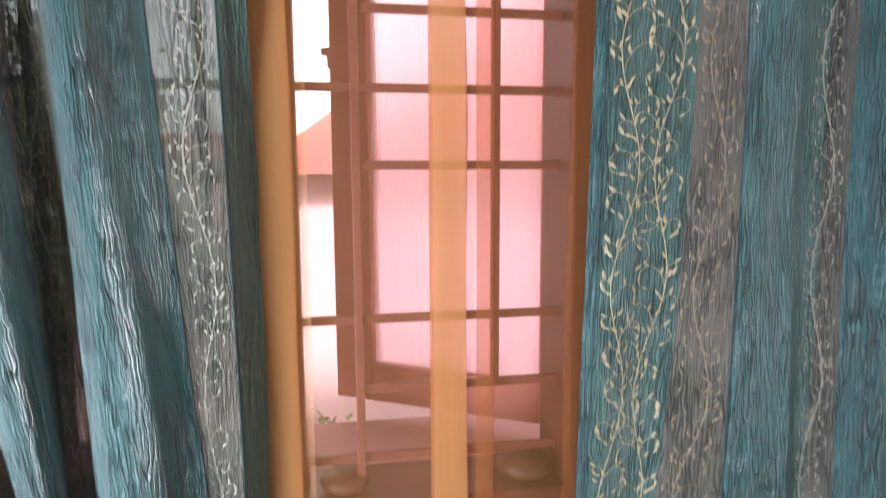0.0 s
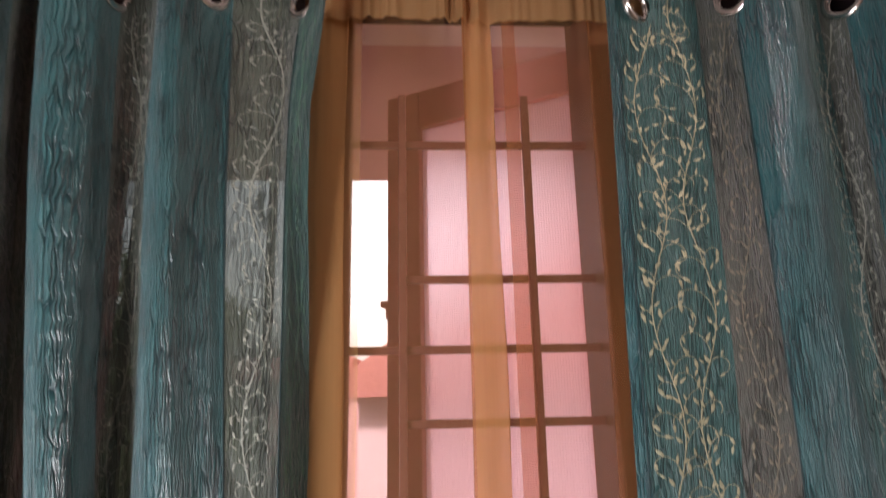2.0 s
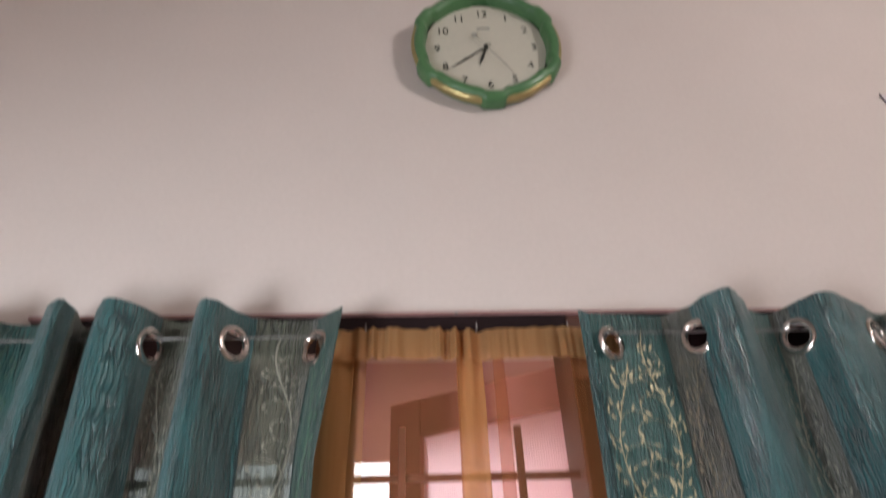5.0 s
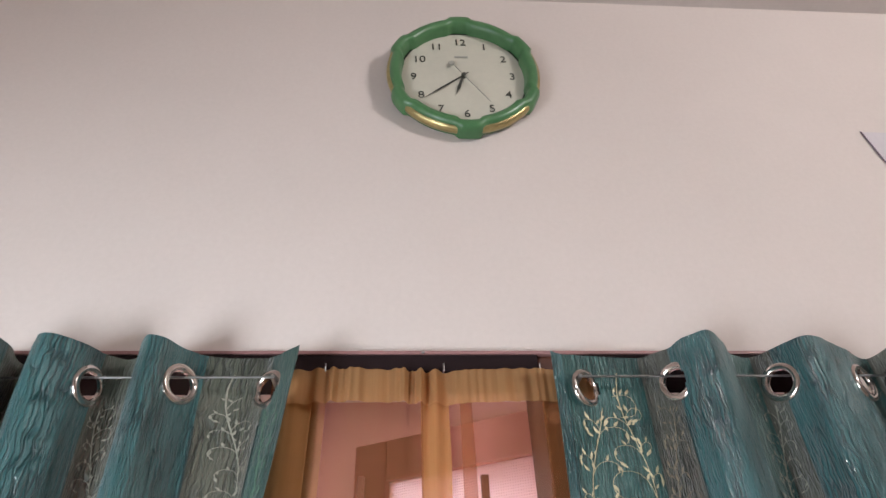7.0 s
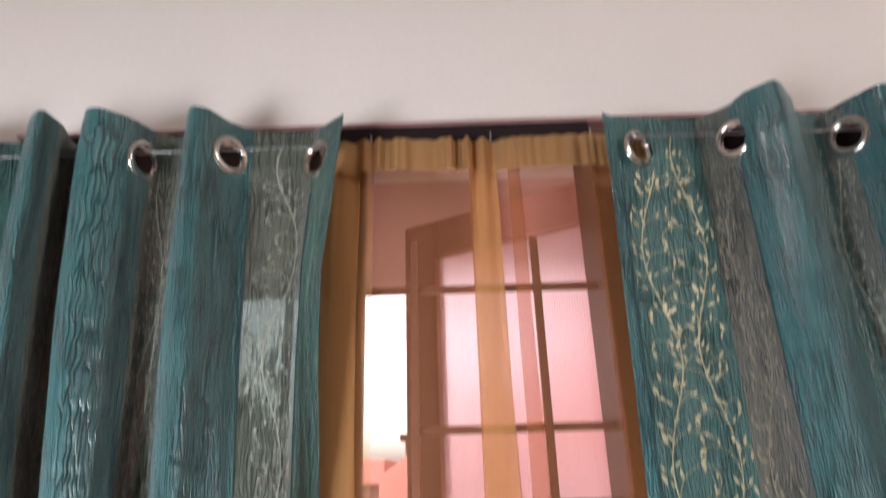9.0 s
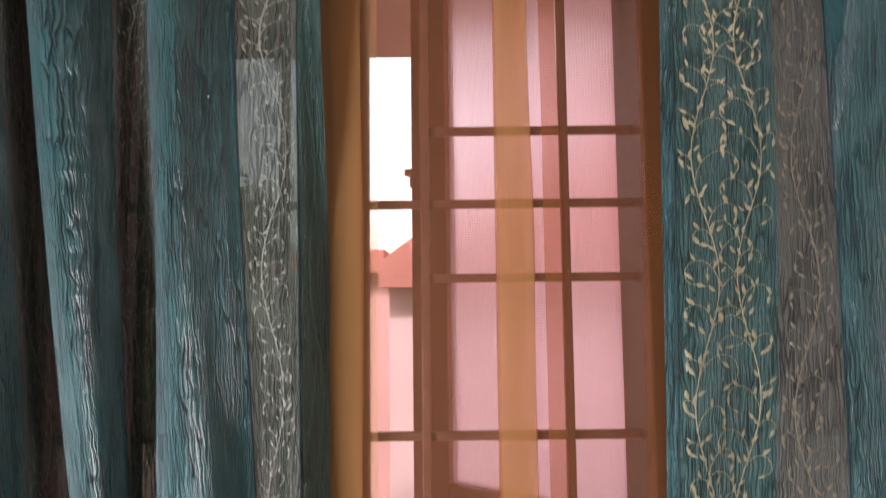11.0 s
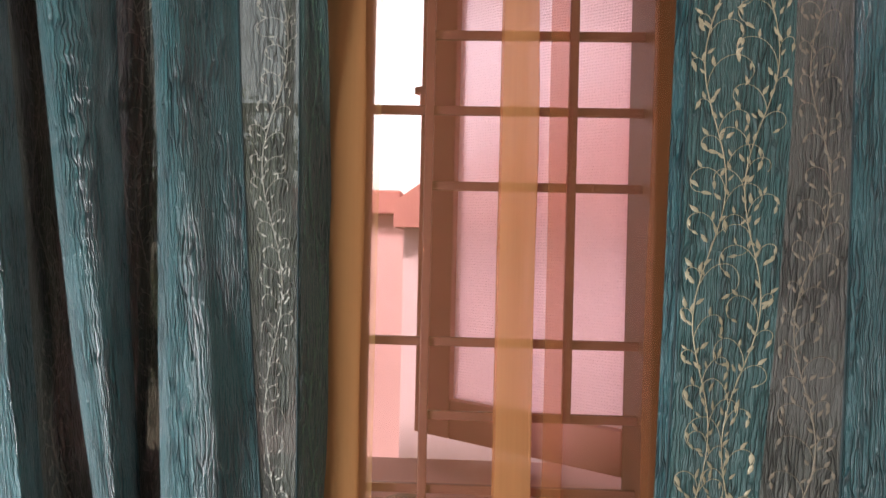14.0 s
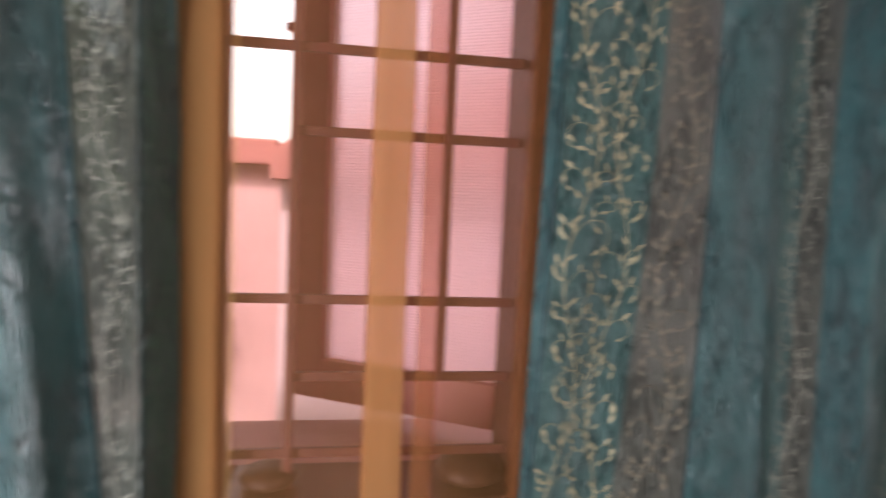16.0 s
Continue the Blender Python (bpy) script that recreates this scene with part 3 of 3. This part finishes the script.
def curtain(name, label, plan, zones, panels, eyelets, seed, stripe, seams, lean=0.0):
    rng = random.Random(seed)
    drape = Drape(plan, 42, 168, 2.156, Z_END, seed, 0.0009, 1.5)
    hang = np.clip((2.15 - drape.z) / 0.22, 0, 1) * (1 - np.clip((1.80 - drape.z) / 0.65, 0, 1))  # the leading edge falls inwards below the rod
    drape.p[..., 0] += lean * hang[:, None] * np.exp(-(drape.s / 2.6) ** 2)[None, :]
    top = root(name, (plan[0][0], plan[0][1], Z_END), label, "curtain", "curtains on the wire")
    back = Matrix.Translation((-plan[0][0], -plan[0][1], -Z_END))
    row = int(np.argmin(np.abs(drape.z - 2.104)))
    spots = []
    for s, turn in eyelets:
        j = int(np.argmin(np.abs(drape.s - s)))
        spots.append((drape.p[row, j], Matrix.Rotation(radians(turn), 3, "Z") @ Vector((drape.nx[row, j], drape.ny[row, j], 0))))
    kinds = "GPVTH"
    mats = [EDGE_SHADED, PLAIN, VINE_TEAL, stripe, PLAIN]
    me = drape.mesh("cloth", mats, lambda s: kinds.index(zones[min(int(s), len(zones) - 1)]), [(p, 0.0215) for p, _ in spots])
    cloth = new("cloth", me)
    cloth.matrix_basis = back
    cloth.parent = top
    ring = None
    for p, nrm in spots:
        face = nrm.to_track_quat("-Y", "Z").to_matrix().to_4x4()
        at = back @ Matrix.Translation(p) @ face
        if ring is None:
            ring = part("eyelet", eyelet_mesh(), CHROME, top, "chrome eyelet ring", True, at)
        else:
            twin = new("eyelet", ring.data)
            twin.matrix_basis, twin.parent = at, top
            twin["label"] = "chrome eyelet ring"
    for s0, s1, stitch in panels:
        u0, u1 = (float(np.interp(s, drape.s, drape.u0[0])) for s in (s0, s1))
        part("vine_embroidery", vine(drape, u0, u1, Z_END + 0.02, 2.135, rng, [p for p, _ in spots], {"gold": 1.0, "tan": 0.8}.get(stitch, 0.6)), THREADS[stitch], top, stitch + "-toned embroidered vine with small leaves", True, back)
    for s in seams:
        part("seam", seam(drape, s, Z_END + 0.01, 2.05), SEAM_THREAD, top, "dark sewn seam", True, back)
    return drape


# corners of the folds: x and y at the rod, x and y lower down
LEFT = [(-0.062, -0.088, -0.084, -0.008), (-0.088, -0.066, -0.096, -0.036), (-0.106, -0.050, -0.109, -0.062), (-0.132, -0.04, -0.135, -0.062),
        (-0.205, -0.048, -0.156, -0.058), (-0.228, -0.072, -0.179, -0.085), (-0.253, -0.112, -0.205, -0.118), (-0.274, -0.118, -0.236, -0.112),
        (-0.292, -0.085, -0.264, -0.075), (-0.306, -0.05, -0.28, -0.034), (-0.33, -0.036, -0.299, -0.026), (-0.356, -0.056, -0.308, -0.047),
        (-0.37, -0.088, -0.295, -0.1), (-0.408, -0.122, -0.307, -0.12), (-0.44, -0.095, -0.341, -0.09), (-0.468, -0.045, -0.372, -0.036),
        (-0.489, -0.03, -0.416, -0.024), (-0.478, -0.088, -0.415, -0.06), (-0.482, -0.122, -0.403, -0.115), (-0.514, -0.104, -0.457, -0.09),
        (-0.553, -0.04, -0.536, -0.04), (-0.617, -0.05, -0.589, -0.05), (-0.641, -0.11, -0.617, -0.11), (-0.72, -0.07, -0.715, -0.07)]
curtain("curtain", "crushed teal curtain with taupe vine stripes, pushed aside", LEFT, "GGTTPPPPPTTPPPPTTPPPVTPP",
        [(0.1, 2, "green"), (2, 4, "silvery"), (9.1, 11, "silvery"), (15.1, 17, "silvery"), (20.1, 21, "green"), (21, 22, "silvery")], [(1.9, 0), (5, 0), (11.3, 0), (21.5, 0)], 3, TAUPE, (2.0, 4.0), -0.024)
RIGHT = [(0.321, -0.068, 0.305, -0.062), (0.342, -0.056, 0.32, -0.066), (0.374, -0.050, 0.347, -0.066), (0.433, -0.042, 0.384, -0.062),
        (0.469, -0.042, 0.422, -0.066), (0.492, -0.058, 0.459, -0.075), (0.508, -0.074, 0.497, -0.086), (0.52, -0.11, 0.527, -0.084),
        (0.546, -0.135, 0.569, -0.074), (0.578, -0.11, 0.6, -0.066), (0.619, -0.06, 0.63, -0.042), (0.656, -0.042, 0.658, -0.04),
        (0.676, -0.07, 0.691, -0.052), (0.689, -0.095, 0.705, -0.07), (0.712, -0.118, 0.72, -0.095), (0.757, -0.1, 0.76, -0.075),
        (0.809, -0.065, 0.801, -0.04), (0.86, -0.04, 0.832, -0.04), (0.865, -0.075, 0.85, -0.07), (0.861, -0.115, 0.864, -0.1),
        (0.95, -0.07, 0.95, -0.07)]
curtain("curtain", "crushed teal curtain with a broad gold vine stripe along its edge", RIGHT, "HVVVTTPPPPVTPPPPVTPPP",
        [(0.8, 4.1, "gold"), (3.9, 6, "tan"), (10.1, 12, "silvery"), (16.1, 18, "silvery")], [(2, 22), (6, 8), (12, 0), (16, 0), (18, 0)], 11, TAUPE_DENSE, (0.85, 6.0))

wire = root("curtain_wire", (0, -0.07, 2.112), "thin steel curtain wire stretched above the window", "curtain rail")
part("wire", rod_mesh((-0.82, 0, 0), (-0.098, 0, 0), 0.0018), STEEL, wire)
part("wire", rod_mesh((0.362, 0, 0), (1.05, 0, 0), 0.0018), STEEL, wire)
for x in (-0.82, -0.098, 0.362, 1.05):
    part("bracket", boxes((x - 0.003, x + 0.003, -0.003, 0.0705, -0.003, 0.003), bevel=0.001), STEEL, wire)

# ---- the sheer ----
def pleats(x0, x1, layers, y0, step, slant=0.0):
    """Plan of cloth folded back and forth between two places, a few millimetres apart."""
    rows = []
    for k in range(layers + 1):
        x = x1 if k % 2 else x0
        wob = 0.004 * math.sin(k * 2.3 + x0 * 40)
        low = slant * (1 if k % 2 else 0.3)
        rows.append((x + wob, y0 + step * k, x + wob * 1.4 + low, y0 + step * k))
    return rows


VOILE = ([(-.112, -.006, -.104, -.006)] + pleats(-.090, -.046, 3, -.012, .0070, .004) + [(-.020, .008, -.024, .006), (.010, -.006, .006, -.004), (.034, -.002, .028, -.004)]
         + [(.058, -.009, .054, -.006), (.080, -.003, .078, -.004), (.104, -.010, .104, -.008)]
         + pleats(.121, .163, 3, -.016, .0060, .003) + pleats(.186, .203, 2, -.006, .003, .006) + [(.236, -.004, .236, -.004), (.285, -.008, .256, -.008)]
         + pleats(.318, .352, 2, -.010, .003, -.018) + [(.400, .000, .385, .000)])
veil = Drape(VOILE, 12, 90, 2.140, 0.70, 21, 0.0004)


def gathers(p):
    """Cloth bunched on its wire: waves that die away below."""
    x, z = p[..., 0], p[..., 2]
    bunch = 0.35 + np.exp(-((x - 0.115) / 0.055) ** 2) + 0.5 * np.exp(-((x + 0.03) / 0.05) ** 2)
    wave = np.sin(x * 150 + 2.4 * np.sin(x * 41 + 1.0)) + 0.45 * np.sin(x * 330 + 3 * np.sin(x * 60))
    p[..., 1] += 0.0062 * bunch * wave * np.exp(np.minimum(z - 2.11, 0) / 0.10)


gathers(veil.p)
sheer = root("sheer_curtain", (0.15, 0, 0.70), "thin orange voile curtain gathered on a wire across the window", "curtain")
sheet = new("voile", veil.mesh("voile", [SHEER, SHEER_FOLD], lambda s: int(0.5 < s < 4.6 or 11.1 < s < 13.9)))
sheet.matrix_basis = Matrix.Translation((-0.15, 0, -0.70))
sheet.parent = sheer
top_band = Drape([(x, -.020, x, -.020) for x in np.linspace(-0.10, 0.40, 18)], 24, 18, 2.1475, 2.092, 5, 0.0004)
gathers(top_band.p)
across = top_band.p[..., 0]
top_band.p[..., 2] += 0.0022 * np.sin(across * 23 + 1) + 0.0014 * np.abs(np.sin(across * 75)) * np.exp(-((across - 0.11) / 0.05) ** 2)
band = new("casing", top_band.mesh("casing", [CASING], lambda s: 0))
band["label"] = "doubled orange hem"
band.matrix_basis = Matrix.Translation((-0.15, 0, -0.70))
band.parent = sheer
for x in (-0.03, 0.158, 0.315):
    hook = root("wire_hook", (x, -0.006, 2.149), "small steel hook in the window head", "hook", "hooks in the window head")
    part("pin", rod_mesh((0, 0, 0), (0, -0.014, 0.001), 0.0012, 8), STEEL, hook)
    part("shank", rod_mesh((0, -0.013, -0.004), (0, -0.013, 0.010), 0.0012, 8), STEEL, hook)

# ---- the wall clock ----
clock = root("wall_clock", pose(0.226, -0.024, 2.892, 4.5, 0, 0) @ pose(0, 0, 0, 0, -2.0, 0), "round green and gold wall clock with a cream dial", "clock")
SX, SZ = 0.174, 0.180


def scallop(a):
    k = abs(((a / (math.pi / 3) + 0.5) % 1.0) - 0.5) * 2
    return 1.0 + 0.055 * (1 if k < 0.26 else max(0.0, 1 - (k - 0.26) / 0.10))


part("rim", lathe([(0.828, 0.001), (0.838, 0.018), (0.858, 0.029), (0.895, 0.034), (0.955, 0.033), (0.988, 0.026), (1.0, 0.013), (0.99, -0.006)], 144, SX, SZ, scallop), CLOCK_GREEN, clock, "green plastic rim with six lobes", True)
part("gold_band", lathe([(0.985, 0.0), (1.022, 0.004), (1.034, 0.012), (1.022, 0.021), (0.985, 0.024)], 96, SX, SZ), CLOCK_GOLD, clock, "gold ribbed band", True)
part("dial", lathe([(0.0, 0.002), (0.5, 0.002), (0.845, 0.002)], 72, SX, SZ), DIAL, clock, "cream dial")
part("back", lathe([(0.0, -0.006), (0.6, -0.006), (0.99, -0.006)], 72, SX, SZ), INK, clock)


def letters(text, size):
    """Flat letters of the built-in font as a mesh, upright and facing -y."""
    cu = bpy.data.curves.new("text", "FONT")
    cu.body, cu.size, cu.align_x, cu.align_y, cu.extrude = text, size, "CENTER", "CENTER", 0.0004
    tmp = bpy.data.objects.new("text", cu)
    scene.collection.objects.link(tmp)
    me = bpy.data.meshes.new_from_object(tmp.evaluated_get(bpy.context.evaluated_depsgraph_get()))
    bpy.data.objects.remove(tmp)
    me.transform(Matrix.Rotation(radians(90), 4, "X"))
    return me


for k in range(1, 13):
    a = 2 * math.pi * k / 12
    me = letters(str(k), 0.031)
    me.materials.append(INK)
    num = new("numeral", me)
    num.matrix_basis = Matrix.Translation((0.67 * SX * math.sin(a), -0.0032, 0.67 * SZ * math.cos(a)))
    num.parent = clock


def hand(length, tail, wide, h):
    bm = bmesh.new()
    pts = [(-wide * 0.5, -tail), (wide * 0.5, -tail), (wide, length * 0.6), (0, length), (-wide, length * 0.6)]
    low = [bm.verts.new((x, -h, z)) for x, z in pts]
    high = [bm.verts.new((x, -h - 0.0012, z)) for x, z in pts]
    bm.faces.new(low)
    bm.faces.new(high[::-1])
    for i in range(5):
        j = (i + 1) % 5
        bm.faces.new((low[i], low[j], high[j], high[i]))
    bmesh.ops.recalc_face_normals(bm, faces=bm.faces)
    return bm


part("hour_hand", hand(0.066, 0.012, 0.0038, 0.0055), INK, clock, "dark hour hand", at=Matrix.Rotation(radians(199), 4, "Y"))
part("minute_hand", hand(0.120, 0.016, 0.0024, 0.0075), INK, clock, "dark minute hand", at=Matrix.Rotation(radians(232), 4, "Y"))
part("second_hand", hand(0.105, 0.045, 0.0009, 0.0095), SILVER, clock, "thin pale second hand", at=Matrix.Rotation(radians(148), 4, "Y"))
part("maker_mark", boxes((-0.016, 0.016, -0.0032, -0.0022, 0.066, 0.072)), SILVER, clock, "small grey mark")
part("second_hand_tail", lathe([(0.0, 0.0100), (0.0075, 0.0098), (0.0078, 0.0088)], 20), SILVER, clock, "round counterweight of the second hand", at=Matrix.Rotation(radians(148), 4, "Y") @ Matrix.Translation((0, 0, -0.047)))
part("hub", lathe([(0.0, 0.013), (0.005, 0.012), (0.006, 0.002)], 16), INK, clock)

# ---- sticker on the wall ----
outline = [(0.0, 0.098), (0.012, 0.0), (0.30, 0.0), (0.30, 0.098)]
bm = bmesh.new()
near = [bm.verts.new((x, -0.0015, z)) for x, z in outline]
far = [bm.verts.new((x, -0.0005, z)) for x, z in outline]
bm.faces.new(near)
for i in range(4):
    j = (i + 1) % 4
    bm.faces.new((near[i], near[j], far[j], far[i]))
bmesh.ops.recalc_face_normals(bm, faces=bm.faces)
decal = root("wall_sticker", (1.157, -0.0005, 2.662), "pale lilac paper sticker with a dark edge on the wall", "sticker")
part("sheet", bm, STICKER, decal)
part("edge_line", rod_mesh((0, -0.0025, 0.098), (0.012, -0.0025, 0.0), 0.0014, 8), LILAC, decal)
part("edge_line", rod_mesh((0.012, -0.0025, 0.0), (0.30, -0.0025, 0.0), 0.0014, 8), LILAC, decal)

# ---- outside ----
tagged(part("ground", boxes((-400, 400, 0.21, 800, -0.6, -0.2)), EARTH), "bare dry earth outside the house", "ground", kind="structure")
part_shade = root("sunshade", (-0.1, THICK, 2.2), "pink washed concrete sunshade slab over the window", "sunshade", kind="structure")
part("slab", boxes((-1.0, 1.0, 0.0, 0.80, 0.0, 0.09), bevel=0.004), CONCRETE, part_shade)

house = root("neighbour_house", (1.675, 3.6, -0.2), "small pale plastered house with a red tiled gable roof", "house")
HY = -1.4
part("wall", boxes((-1.89, 1.9, HY, 1.6, 0, 1.72)), PLASTER, house, "pale plaster wall")
bm = bmesh.new()
pro = [(-1.93, 1.72), (1.93, 1.72), (1.93, 1.84), (0.0, 3.24), (-1.93, 1.84)]
front = [bm.verts.new((x, HY - 0.10, z)) for x, z in pro]
rear = [bm.verts.new((x, 1.7, z)) for x, z in pro]
bm.faces.new(front)
bm.faces.new(rear[::-1])
for i in range(5):
    j = (i + 1) % 5
    bm.faces.new((front[i], front[j], rear[j], rear[i]))
bmesh.ops.recalc_face_normals(bm, faces=bm.faces)
part("roof", bm, ROOF, house, "red tiled roof and gable")
part("side_wing", boxes((-3.2, -1.89, -1.05, 1.4, 0, 1.80)), CONCRETE, house, "lower pink washed wing")
part("wing_roof", boxes((-3.32, -1.94, -1.13, 1.5, 1.80, 1.93), bevel=0.01), ROOF, house, "red tiled edge of the wing roof")


def bush(name, at, height, spread, trunk, count, label, seed):
    """A trunk with limbs and a loose crown of small folded leaves."""
    rng = random.Random(seed)
    top = root(name, at, label, "tree" if trunk else "bush")
    if trunk:
        bm = rod_mesh((0, 0, 0), (0.02, 0, height * 0.7), 0.035, 10)
        for v in bm.verts:
            k = 1.25 - 0.6 * max(v.co.z, 0) / height
            v.co.x, v.co.y = v.co.x * k, v.co.y * k
        part("trunk", bm, BARK, top)
        for _ in range(6):
            a, b = rng.uniform(0, 6.28), rng.uniform(0.35, 0.6)
            part("limb", rod_mesh((0, 0, height * b), (math.cos(a) * spread * 0.6, math.sin(a) * spread * 0.6, height * (b + 0.25)), 0.012, 8), BARK, top)
    verts, faces = [], []
    centres = [(rng.gauss(0, spread * 0.42), rng.gauss(0, spread * 0.42), height * rng.uniform(0.45 if trunk else 0.15, 0.92)) for _ in range(26)]
    for _ in range(count):
        c = rng.choice(centres)
        p = Vector([k + rng.gauss(0, spread * 0.13) for k in c])
        p.z = max(0.03, min(p.z, height))
        t = Euler((rng.uniform(-1.2, 1.2), rng.uniform(-1.2, 1.2), rng.uniform(0, 6.28))).to_matrix()
        l, w = rng.uniform(0.03, 0.06), rng.uniform(0.012, 0.022)
        k = len(verts)
        verts += [tuple(p + t @ Vector(q)) for q in ((0, 0, 0), (l * 0.5, w, 0.006), (l, 0, 0), (l * 0.5, -w, 0.006), (l * 0.5, 0, -0.003))]
        faces += [(k, k + 1, k + 4), (k + 1, k + 2, k + 4), (k + 2, k + 3, k + 4), (k + 3, k, k + 4)]
    me = bpy.data.meshes.new("crown")
    me.from_pydata(verts, [], faces)
    me.materials.append(LEAF)
    crown = new("crown", me)
    crown.parent = top
    return top


bush("bush", (-0.25, 1.75, -0.2), 0.62, 0.45, False, 2600, "low green bush in front of the pale wall", 8)
bush("garden_tree", (-1.32, 2.30, -0.2), 2.55, 0.58, True, 14000, "leafy garden tree beside the pale house", 5)
